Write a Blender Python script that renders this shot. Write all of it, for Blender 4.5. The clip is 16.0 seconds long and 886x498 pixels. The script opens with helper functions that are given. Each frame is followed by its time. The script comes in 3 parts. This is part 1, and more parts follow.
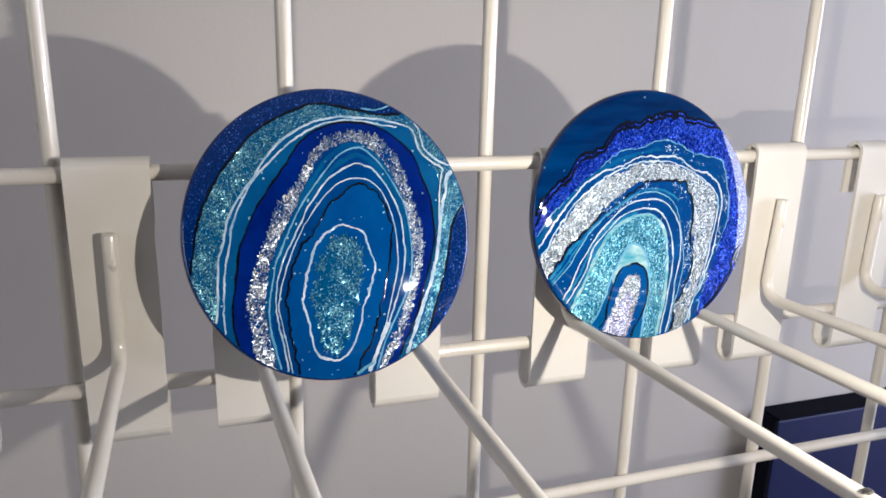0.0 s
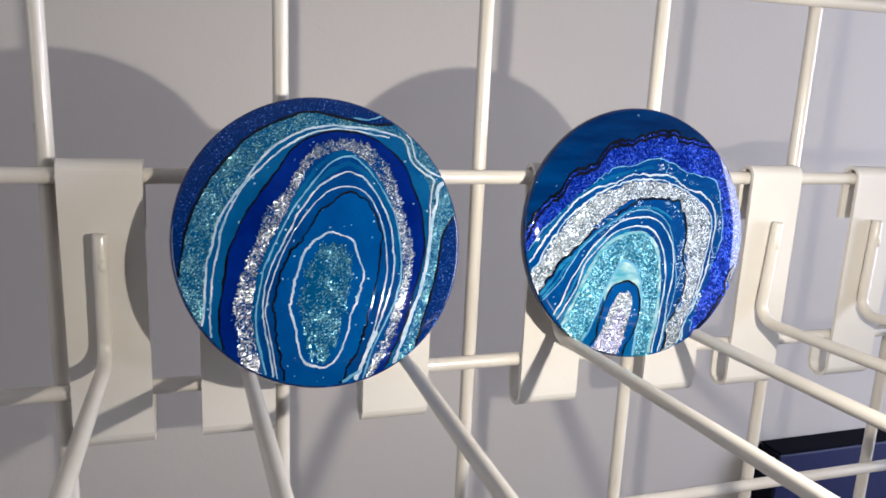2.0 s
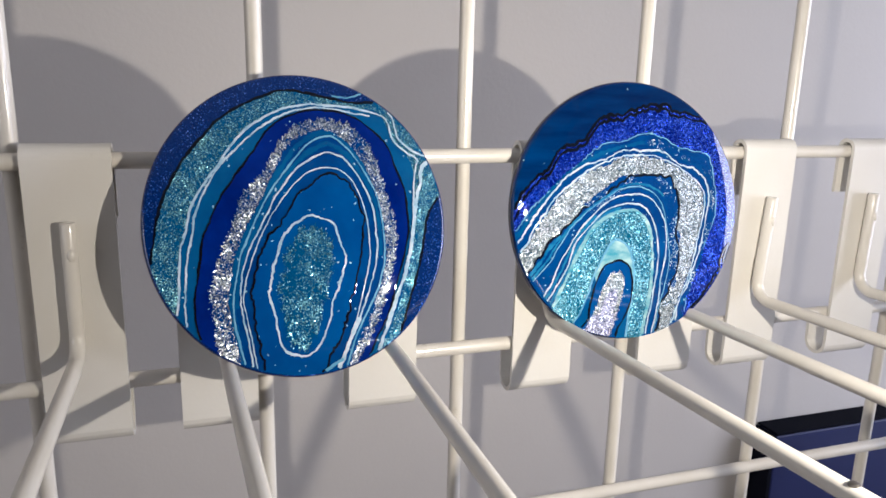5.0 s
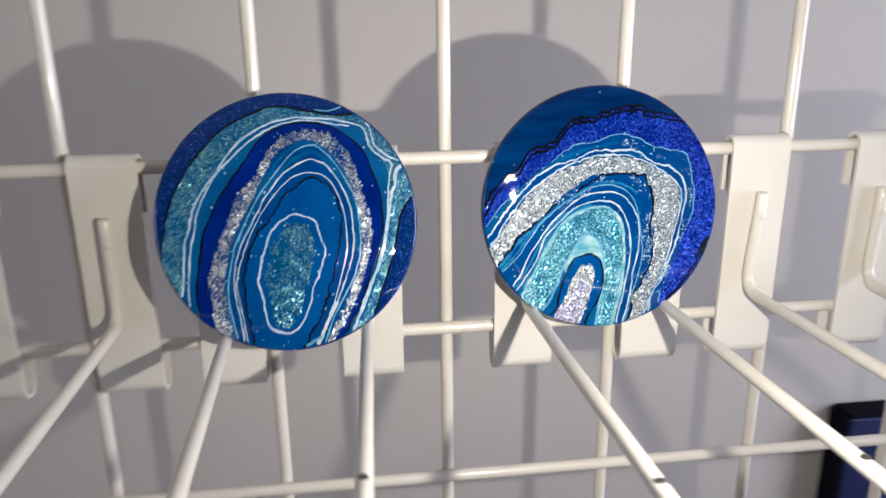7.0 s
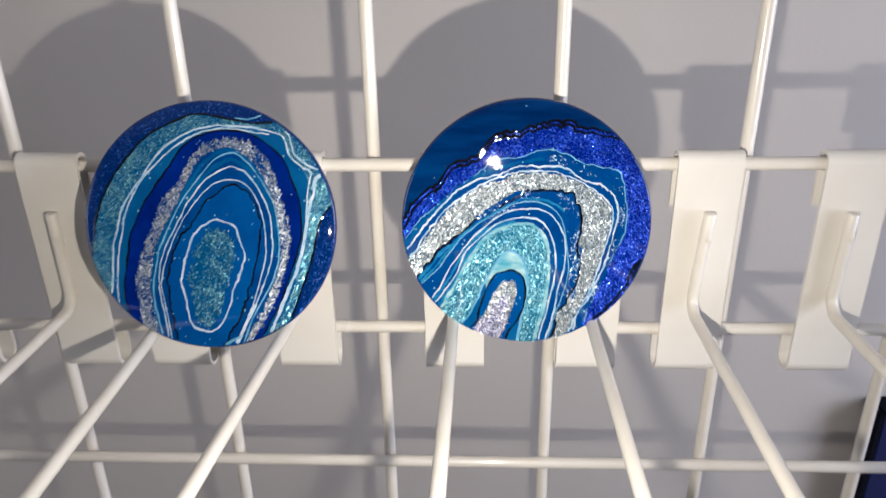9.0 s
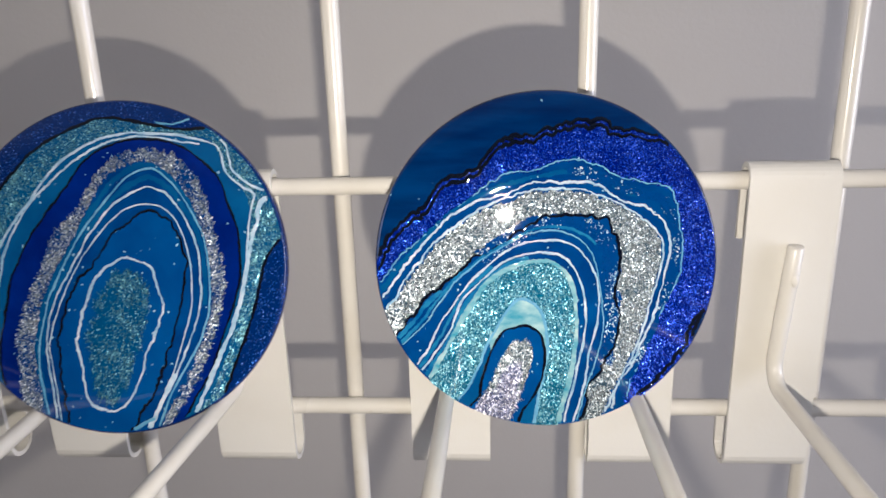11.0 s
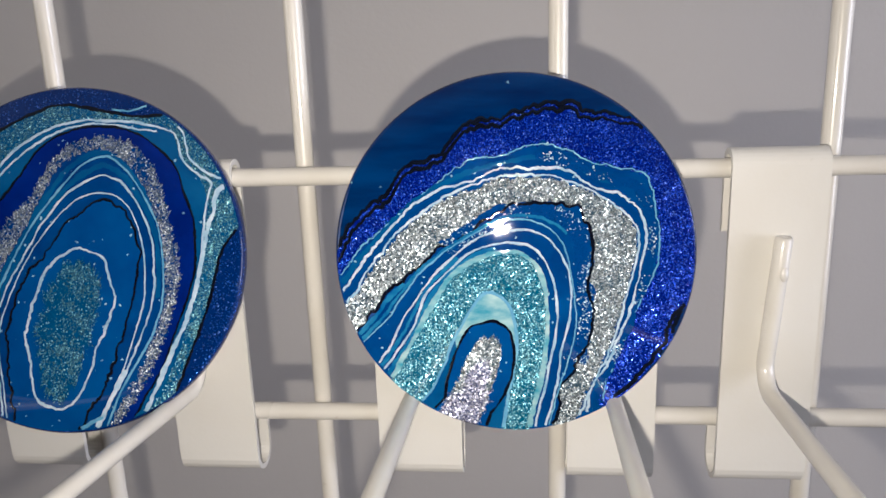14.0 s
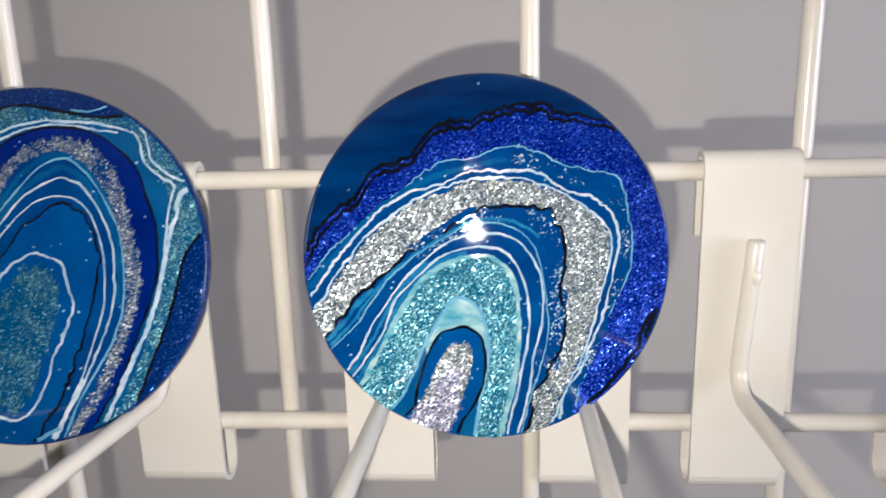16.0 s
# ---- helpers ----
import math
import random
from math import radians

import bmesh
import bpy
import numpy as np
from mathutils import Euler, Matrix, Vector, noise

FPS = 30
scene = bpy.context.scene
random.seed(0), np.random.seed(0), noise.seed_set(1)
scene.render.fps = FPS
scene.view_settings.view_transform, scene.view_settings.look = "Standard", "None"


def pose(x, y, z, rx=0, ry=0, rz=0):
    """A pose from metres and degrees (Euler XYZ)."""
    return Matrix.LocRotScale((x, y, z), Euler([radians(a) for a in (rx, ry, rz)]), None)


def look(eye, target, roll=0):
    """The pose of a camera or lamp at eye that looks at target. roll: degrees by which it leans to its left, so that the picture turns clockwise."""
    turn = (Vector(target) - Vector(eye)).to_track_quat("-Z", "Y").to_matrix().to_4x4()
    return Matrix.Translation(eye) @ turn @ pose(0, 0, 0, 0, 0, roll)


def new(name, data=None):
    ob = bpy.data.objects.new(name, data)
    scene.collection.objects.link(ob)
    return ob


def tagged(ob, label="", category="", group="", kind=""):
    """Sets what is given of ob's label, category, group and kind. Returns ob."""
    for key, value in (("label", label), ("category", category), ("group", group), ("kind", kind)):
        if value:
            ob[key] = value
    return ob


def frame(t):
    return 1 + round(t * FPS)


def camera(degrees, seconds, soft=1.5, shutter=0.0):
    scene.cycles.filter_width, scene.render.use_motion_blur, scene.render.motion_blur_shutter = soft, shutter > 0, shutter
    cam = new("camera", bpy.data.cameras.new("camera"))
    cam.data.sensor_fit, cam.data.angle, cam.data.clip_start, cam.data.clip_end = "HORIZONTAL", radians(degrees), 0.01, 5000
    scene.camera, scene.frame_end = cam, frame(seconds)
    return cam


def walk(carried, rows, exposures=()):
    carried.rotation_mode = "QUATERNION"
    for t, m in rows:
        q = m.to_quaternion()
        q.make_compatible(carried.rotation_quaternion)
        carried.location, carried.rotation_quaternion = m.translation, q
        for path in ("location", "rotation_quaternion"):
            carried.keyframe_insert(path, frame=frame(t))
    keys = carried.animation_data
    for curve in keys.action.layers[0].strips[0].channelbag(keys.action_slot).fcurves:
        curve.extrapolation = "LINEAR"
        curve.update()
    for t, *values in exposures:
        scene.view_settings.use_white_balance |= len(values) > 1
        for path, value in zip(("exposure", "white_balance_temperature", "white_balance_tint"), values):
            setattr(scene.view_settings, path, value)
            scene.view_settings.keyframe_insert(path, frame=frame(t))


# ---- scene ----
cam = camera(62.3, 16.0, 1.6, 0.85)
PATH = [
    (0, (-0.013, -0.013, 1.278), (0.606, 1.816, 0.757), 1.3),
    (0.5, (-0.01, -0.011, 1.278), (0.614, 1.821, 0.775), 1.8),
    (1, (-0.006, -0.008, 1.275), (0.615, 1.822, 0.759), 1.7),
    (1.5, (-0.005, -0.01, 1.273), (0.615, 1.832, 0.8), 1.7),
    (2, (-0.007, -0.017, 1.271), (0.594, 1.84, 0.833), 2.5),
    (2.5, (-0.011, -0.015, 1.268), (0.583, 1.843, 0.828), 2.5),
    (3, (-0.01, -0.011, 1.266), (0.578, 1.848, 0.821), 2.3),
    (3.5, (-0.012, -0.009, 1.267), (0.561, 1.849, 0.8), 2.2),
    (4, (-0.007, -0.009, 1.266), (0.602, 1.84, 0.807), 1.7),
    (6.5, (0.009, -0.023, 1.269), (0.598, 1.818, 0.756), 0.6),
    (7, (0.056, -0.05, 1.29), (0.285, 1.847, 0.699), -0.7),
    (7.5, (0.095, -0.068, 1.286), (0.073, 1.854, 0.734), -1.3),
    (8, (0.117, -0.071, 1.304), (0.009, 1.826, 0.682), -1.7),
    (8.5, (0.132, -0.057, 1.323), (0.052, 1.795, 0.573), -1.0),
    (9, (0.136, -0.04, 1.326), (0.049, 1.788, 0.52), -1.0),
    (9.5, (0.126, -0.015, 1.312), (0.133, 1.86, 0.616), 0.3),
    (9.7, (0.129, -0.009, 1.304), (0.107, 1.882, 0.655), 0.0),
    (11.8, (0.148, 0.045, 1.275), (-0.002, 1.952, 0.694), -1.4),
    (12, (0.151, 0.047, 1.271), (-0.003, 1.956, 0.694), -1.0),
    (12.5, (0.153, 0.045, 1.267), (-0.049, 1.973, 0.775), -1.1),
    (13, (0.154, 0.04, 1.264), (-0.04, 1.973, 0.789), -1.3),
    (13.5, (0.155, 0.038, 1.265), (-0.02, 1.976, 0.805), -1.6),
    (14, (0.158, 0.036, 1.266), (-0.045, 1.969, 0.792), -2.0),
    (14.5, (0.16, 0.034, 1.266), (-0.05, 1.967, 0.797), -1.9),
    (15, (0.159, 0.034, 1.267), (-0.038, 1.964, 0.782), -1.9),
    (15.5, (0.158, 0.037, 1.266), (-0.022, 1.967, 0.774), -1.8),
    (16, (0.16, 0.04, 1.264), (0.015, 1.982, 0.809), -1.7),
]
walk(cam, [(t, look(eye, target, roll)) for t, eye, target, roll in PATH], exposures=((0, 0.25), (4, 0.25), (6.5, 0.15), (7, 0.2), (8.5, 0.18), (9.5, 0.14), (12, -0.13), (13.5, -0.18), (14.5, -0.06), (16, 0.03)))

# ---- world and light ----
world = bpy.data.worlds.new("world")
scene.world = world
world.use_nodes = True
world.node_tree.nodes["Background"].inputs[0].default_value = (0.30, 0.34, 0.42, 1)
world.node_tree.nodes["Background"].inputs[1].default_value = 0.15


def area_lamp(name, eye, target, sx, sy, watts, colour, spread=180):
    data = bpy.data.lights.new(name, "AREA")
    data.shape, data.size, data.size_y, data.energy, data.color = "ELLIPSE", sx, sy, watts, colour
    data.spread = math.radians(spread)
    ob = new(name, data)
    ob.matrix_world = look(eye, target)
    return ob


# the small torch held just below the lens, where the camera comes to rest
TORCH = (1.0, 0.92, 0.82)
area_lamp("torch_light", (0.150, 0.016, 1.247), (0.130, 0.30, 1.20), 0.006, 0.004, 0.42, TORCH, 145)
# daylight from the window in the side wall
area_lamp("window_light", (1.385, -0.20, 1.28), (0.3, 0.35, 1.12), 0.62, 0.84, 12.5, (0.80, 0.83, 1.0))
# wide soft fill lamp added to brighten the left; no known source there
area_lamp("left_fill_light", (-1.985, -0.95, 1.50), (0.0, 0.3, 1.2), 1.1, 1.0, 7.5, (0.95, 0.94, 0.98))



# ---- materials ----
def nodes_of(name):
    m = bpy.data.materials.new(name)
    m.use_nodes = True
    return m, m.node_tree, m.node_tree.nodes["Principled BSDF"]


def link(tree, a, b):
    tree.links.new(a, b)


def node(tree, kind, **values):
    n = tree.nodes.new(kind)
    for key, value in values.items():
        n.inputs[key.replace("_", " ")].default_value = value
    return n


def mixed(tree, fac, a, b):
    n = tree.nodes.new("ShaderNodeMix")
    n.data_type = "RGBA"
    link(tree, fac, n.inputs[0])
    for value, slot in ((a, n.inputs[6]), (b, n.inputs[7])):
        if hasattr(value, "is_output"):
            link(tree, value, slot)
        else:
            slot.default_value = (*value, 1)
    return n.outputs[2]


def ramp(tree, fac, lo, hi, a=0.0, b=1.0):
    n = tree.nodes.new("ShaderNodeMapRange")
    link(tree, fac, n.inputs[0])
    for i, v in enumerate((lo, hi, a, b)):
        n.inputs[i + 1].default_value = v
    return n.outputs[0]


def bumped(tree, height, strength, distance):
    n = node(tree, "ShaderNodeBump", Strength=strength, Distance=distance)
    link(tree, height, n.inputs["Height"])
    return n.outputs["Normal"]


def coords(tree):
    return tree.nodes.new("ShaderNodeTexCoord").outputs["Object"]


def noisy(tree, co, scale, detail=3.0, rough=0.55):
    n = node(tree, "ShaderNodeTexNoise", Scale=scale, Detail=detail, Roughness=rough)
    link(tree, co, n.inputs["Vector"])
    return n.outputs[0]


def painted_wall(name, base, other):
    m, t, p = nodes_of(name)
    co = coords(t)
    broad, fine = noisy(t, co, 2.2), noisy(t, co, 420.0, 2.0)
    link(t, mixed(t, ramp(t, broad, 0.3, 0.7), base, other), p.inputs["Base Color"])
    p.inputs["Roughness"].default_value = 0.62
    link(t, bumped(t, fine, 0.25, 0.0004), p.inputs["Normal"])
    return m


def enamel(name, base, other, rough):
    """Powder coat: slightly yellowed, with faint orange peel and rubbed patches."""
    m, t, p = nodes_of(name)
    co = coords(t)
    broad, spots, peel = noisy(t, co, 28.0), noisy(t, co, 190.0, 4.0), noisy(t, co, 700.0, 2.0)
    tone = mixed(t, ramp(t, broad, 0.35, 0.7), base, other)
    tone = mixed(t, ramp(t, spots, 0.68, 0.78, 0.0, 0.35), tone, (0.42, 0.36, 0.27))
    link(t, tone, p.inputs["Base Color"])
    link(t, ramp(t, broad, 0.3, 0.7, rough, rough + 0.12), p.inputs["Roughness"])
    p.inputs["Coat Weight"].default_value = 0.55
    p.inputs["Coat Roughness"].default_value = 0.10
    link(t, bumped(t, peel, 0.12, 0.0003), p.inputs["Normal"])
    return m


def plain(name, colour, rough=0.5, metal=0.0, vary=0.8, scale=60.0):
    m, t, p = nodes_of(name)
    co = coords(t)
    link(t, mixed(t, noisy(t, co, scale), [c * vary for c in colour], colour), p.inputs["Base Color"])
    p.inputs["Roughness"].default_value = rough
    p.inputs["Metallic"].default_value = metal
    return m


WALL = painted_wall("grey_wall_paint", (0.62, 0.59, 0.565), (0.66, 0.63, 0.605))
# dark tone of the unseen south wall, chosen to cut haze in the resin
CHARCOAL = painted_wall("charcoal_unseen_wall", (0.06, 0.06, 0.065), (0.075, 0.075, 0.08))
CEILING = painted_wall("ceiling_paint", (0.76, 0.75, 0.72), (0.80, 0.79, 0.77))
FLOOR = plain("floor_laminate", (0.22, 0.15, 0.09), 0.45)
WHITE = enamel("white_powder_coat", (0.72, 0.69, 0.635), (0.66, 0.62, 0.55), 0.27)
PLATE = enamel("white_plate_enamel", (0.73, 0.71, 0.665), (0.70, 0.67, 0.61), 0.36)
BARE = plain("bare_steel", (0.30, 0.28, 0.25), 0.3, 1.0)
NAVY = plain("navy_card", (0.006, 0.016, 0.105), 0.55, 0.0, 0.7, 9.0)
NAVY_EDGE = plain("dark_navy_edge", (0.004, 0.005, 0.012), 0.95)
NAVY_EDGE.node_tree.nodes["Principled BSDF"].inputs["Specular IOR Level"].default_value = 0.12


# ---- mesh helpers ----
def part(name, bm, material, parent=None, label=""):
    """Links a bmesh as one mesh object."""
    mesh = bpy.data.meshes.new(name)
    bm.normal_update()
    bm.to_mesh(mesh)
    bm.free()
    mesh.materials.append(material)
    ob = new(name, mesh)
    if parent:
        ob.parent = parent
    return tagged(ob, label)


def empty(name, place=(0, 0, 0)):
    ob = new(name)
    ob.location = place
    return ob


def box(x0, x1, y0, y1, z0, z1, bevel=0.0):
    bm = bmesh.new()
    bmesh.ops.create_cube(bm, size=1, matrix=Matrix.Translation(((x0 + x1) / 2, (y0 + y1) / 2, (z0 + z1) / 2)) @ Matrix.Diagonal((x1 - x0, y1 - y0, z1 - z0, 1)))
    if bevel:
        bmesh.ops.bevel(bm, geom=bm.edges[:], offset=bevel, segments=3, affect="EDGES", profile=0.5)
    return bm


def tube(points, radius, sides=20, dome=0.35):
    """A round bar through the points, closed by slightly domed ends."""
    bm = bmesh.new()
    pts = [Vector(p) for p in points]
    ways = [(pts[min(i + 1, len(pts) - 1)] - pts[max(i - 1, 0)]).normalized() for i in range(len(pts))]
    side = ways[0].orthogonal().normalized()
    rings = []

    def ring(centre, way, r):
        nonlocal side
        side = (side - way * side.dot(way)).normalized()
        up = way.cross(side)
        rings.append([bm.verts.new(centre + r * (math.cos(a) * side + math.sin(a) * up)) for a in (2 * math.pi * k / sides for k in range(sides))])

    e = radius * dome
    ring(pts[0] - ways[0] * 0, ways[0], radius * 0.86)
    ring(pts[0] + ways[0] * e, ways[0], radius)
    for p, w in zip(pts[1:-1], ways[1:-1]):
        ring(p, w, radius)
    ring(pts[-1] - ways[-1] * e, ways[-1], radius)
    ring(pts[-1], ways[-1], radius * 0.86)
    for a, b in zip(rings, rings[1:]):
        for k in range(sides):
            bm.faces.new((a[k], a[(k + 1) % sides], b[(k + 1) % sides], b[k])).smooth = True
    bm.faces.new(rings[0][::-1])
    bm.faces.new(rings[-1])
    return bm


def ribbon(outline, x0, x1, thick, bevel=0.0004):
    """A bent strip of sheet: an outline of (y, z) swept from x0 to x1."""
    bm = bmesh.new()
    pts = [Vector((0, y, z)) for y, z in outline]
    across = []
    for i, p in enumerate(pts):
        w = (pts[min(i + 1, len(pts) - 1)] - pts[max(i - 1, 0)]).normalized()
        n = Vector((0, -w.z, w.y)) * thick / 2
        across.append((p + n, p - n))
    loops = []
    for a, b in across:
        loops.append([bm.verts.new((x, q.y, q.z)) for q, x in ((a, x0), (a, x1), (b, x1), (b, x0))])
    for a, b in zip(loops, loops[1:]):
        for k in range(4):
            bm.faces.new((a[k], a[(k + 1) % 4], b[(k + 1) % 4], b[k]))
    bm.faces.new(loops[0][::-1])
    bm.faces.new(loops[-1])
    bmesh.ops.recalc_face_normals(bm, faces=bm.faces[:])
    return bm


# ---- the room ----
WALL_Y = 0.468
def structure(name, bm, material, label):
    return tagged(part(name, bm, material), label, name.split("_")[0], kind="structure")


structure("wall_north", box(-2.0, 1.4, WALL_Y, WALL_Y + 0.12, 0, 2.45), WALL, "plain grey painted wall behind the wire grid")
structure("floor", box(-2.12, 1.52, -2.62, WALL_Y + 0.12, -0.1, 0), FLOOR, "brown laminate floor of the room")
structure("ceiling", box(-2.12, 1.52, -2.62, WALL_Y + 0.12, 2.45, 2.55), CEILING, "white painted ceiling")


def pierced(pieces):
    """One wall out of butted blocks that leave an opening."""
    bm = bmesh.new()
    for piece in pieces:
        block = box(*piece)
        mesh = bpy.data.meshes.new("block")
        block.to_mesh(mesh)
        block.free()
        bm.from_mesh(mesh)
        bpy.data.meshes.remove(mesh)
    return bm


# the wide opening is unseen, added to go with the left fill lamp
structure("wall_west", pierced(((-2.12, -2.0, -2.62, -1.5, 0, 2.45), (-2.12, -2.0, -0.4, WALL_Y + 0.12, 0, 2.45), (-2.12, -2.0, -1.5, -0.4, 0, 1.0), (-2.12, -2.0, -1.5, -0.4, 2.0, 2.45))), WALL, "plain grey painted side wall with an added opening behind the fill lamp")
structure("wall_east", pierced(((1.4, 1.52, -2.62, -0.53, 0, 2.45), (1.4, 1.52, 0.13, WALL_Y + 0.12, 0, 2.45), (1.4, 1.52, -0.53, 0.13, 0, 0.84), (1.4, 1.52, -0.53, 0.13, 1.72, 2.45))), WALL, "plain grey painted side wall with a window opening")
# unseen wall, made dark and near so the glossy coasters mirror little light
structure("wall_south", box(-2.0, 1.4, -2.62, -2.5, 0, 2.45), CHARCOAL, "unseen charcoal wall closing the room, added to keep coaster reflections dark")

# ---- the wire grid ----
PITCH, X0, Y0, Z0 = 0.0762, 0.0938, 0.2486, 1.2366
WIRE = 0.0028
grid = tagged(empty("wire_grid_panel", (X0, Y0, 0.0)), "white powder-coated steel wire grid panel on the wall", "grid panel")
for k in range(-8, 9):
    part("upright_wire", tube([(k * PITCH, 2 * WIRE - 0.0006, z) for z in (0.0, 0.9, 1.3, 1.8)], WIRE), WHITE, grid)
for k in range(-15, 8):
    z = Z0 + k * PITCH
    part("cross_wire", tube([(x, 0.0, z) for x in (-0.66, -0.2, 0.2, 0.66)], WIRE), WHITE, grid)


# ---- hooks ----
def hook(x, top_x, bend_x, far_x, rise, chip_at=0.128):
    """A strip that hangs over one wire and curls under the next, with a round bar that turns forward and rises a little."""
    thing = tagged(empty("display_hook", (x, Y0, Z0)), "white enamelled steel grid hook with a long round bar", "hook", "hooks on the wire grid")
    f = -WIRE - 0.0011
    r = WIRE + 0.0011
    top = [(r * math.cos(a), r * math.sin(a) + 0.001) for a in np.linspace(0, math.pi, 13)]
    out = [(r, -0.019)] + [(r, -0.004)] + top + [(f, -0.03), (f, -0.06), (f, -PITCH - 0.0125)]
    low = -PITCH - 0.0148
    out += [(f + 0.0055 - 0.0055 * math.cos(a), low - 0.0055 * math.sin(a)) for a in np.linspace(0.15, math.pi, 12)]
    out += [(f + 0.011, low + 0.010)]
    part("plate", ribbon(out, -0.0131, 0.0131, 0.0016), PLATE, thing, "flat white plate bent over the wire")
    ry = f - 0.0008 - 0.0026
    bend, turn = -0.0552, 0.008
    tx, bx = top_x - x, bend_x - x
    pts = [(tx + (bx - tx) * u, ry, -0.0185 + (bend + 0.0185) * u) for u in (0.0, 0.3, 0.6, 1.0)]
    for ang in np.linspace(0.12, math.pi / 2 - math.atan(rise), 8):
        pts.append((bx, ry - turn * (1 - math.cos(ang)), bend - turn * math.sin(ang)))
    y1, z1 = pts[-1][1], pts[-1][2]
    side = (far_x - bend_x) / 0.13

    def along(d, lift=0.0):
        return (bx + side * d, y1 - d, z1 + rise * d + lift)

    bar = part("bar", tube([p for p in pts] + [along(d) for d in (0.03, 0.06, 0.09, 0.12, 0.15, 0.19)], 0.0024), WHITE, thing, "round white bar turned forward")
    for u, size in ((0.28, 0.0021), (0.75, 0.0011)):
        weld = bmesh.new()
        bmesh.ops.create_uvsphere(weld, u_segments=12, v_segments=8, radius=size, matrix=pose(tx + (bx - tx) * u + 0.0006, ry - 0.0014, -0.0185 + (bend + 0.0185) * u) @ Matrix.Diagonal((0.75, 0.75, 1.25, 1)))
        for face in weld.faces:
            face.smooth = True
        part("weld_spot", weld, WHITE, bar, "small lump of weld under the white coat")
    chip = bmesh.new()
    bmesh.ops.create_uvsphere(chip, u_segments=14, v_segments=8, radius=0.0014, matrix=pose(*along(chip_at, 0.0023)) @ Matrix.Diagonal((1, 1.0, 0.5, 1)))
    part("chipped_spot", chip, BARE, bar, "bare metal chip in the white coat")
    return thing


for row in ((-0.0980, -0.0978, -0.0980, -0.0980, 0.03), (-0.0415, -0.0422, -0.0425, -0.0415, 0.012), (0.0012, 0.0018, 0.0030, 0.0085, 0.035, 0.130), (0.0605, 0.0598, 0.0585, 0.0545, 0.060, 0.127),
            (0.1270, 0.1272, 0.1270, 0.1255, 0.062, 0.140), (0.1857, 0.1852, 0.1845, 0.1830, 0.046, 0.134), (0.2302, 0.2312, 0.2287, 0.2235, 0.062, 0.122), (0.2885, 0.2878, 0.2868, 0.2810, 0.060)):
    hook(*row)

# ---- the navy box ----
navy = tagged(empty("storage_box", (0.452, WALL_Y, 0.0)), "dark navy blue card box against the grey wall", "box")
part("box_body", box(0.0041, 0.5, -0.0235, -0.0005, 0.0, 0.9705, 0.002), NAVY, navy, "navy blue card body")
part("box_edge", box(0.0, 0.004, -0.024, -0.0005, 0.0, 0.9710, 0.0008), NAVY_EDGE, navy, "black card edge")
part("box_rim", box(0.0041, 0.5, -0.024, -0.0005, 0.9707, 0.9732, 0.0008), NAVY_EDGE, navy, "black card edge along the top")

# ---- resin coasters ----
def clear_skin(t, p, co):
    """The glossy resin skin: flat in the middle, rolling off towards the rim, with a faint ripple."""
    flat = t.nodes.new("ShaderNodeVectorMath")
    flat.operation = "MULTIPLY"
    link(t, co, flat.inputs[0])
    flat.inputs[1].default_value = (1, 1, 0)
    far = t.nodes.new("ShaderNodeVectorMath")
    far.operation = "LENGTH"
    link(t, flat.outputs[0], far.inputs[0])
    roll = t.nodes.new("ShaderNodeMath")
    roll.operation = "POWER"
    link(t, ramp(t, far.outputs["Value"], 0.030, 0.0501), roll.inputs[0])
    roll.inputs[1].default_value = 2.0
    out = t.nodes.new("ShaderNodeVectorMath")
    out.operation = "NORMALIZE"
    link(t, flat.outputs[0], out.inputs[0])
    push = t.nodes.new("ShaderNodeVectorMath")
    push.operation = "SCALE"
    link(t, out.outputs[0], push.inputs[0])
    link(t, ramp(t, roll.outputs[0], 0.0, 1.0, 0.0, 0.25), push.inputs["Scale"])
    turned = t.nodes.new("ShaderNodeVectorTransform")
    turned.vector_type, turned.convert_from, turned.convert_to = "VECTOR", "OBJECT", "WORLD"
    link(t, push.outputs[0], turned.inputs[0])
    ripple = node(t, "ShaderNodeBump", Strength=0.10, Distance=0.0006)
    link(t, noisy(t, co, 75.0, 1.0), ripple.inputs["Height"])
    total = t.nodes.new("ShaderNodeVectorMath")
    total.operation = "ADD"
    link(t, ripple.outputs[0], total.inputs[0])
    link(t, turned.outputs[0], total.inputs[1])
    unit = t.nodes.new("ShaderNodeVectorMath")
    unit.operation = "NORMALIZE"
    link(t, total.outputs[0], unit.inputs[0])
    link(t, unit.outputs[0], p.inputs["Coat Normal"])
    p.inputs["Coat Weight"].default_value = 1.0
    p.inputs["Coat Roughness"].default_value = 0.02


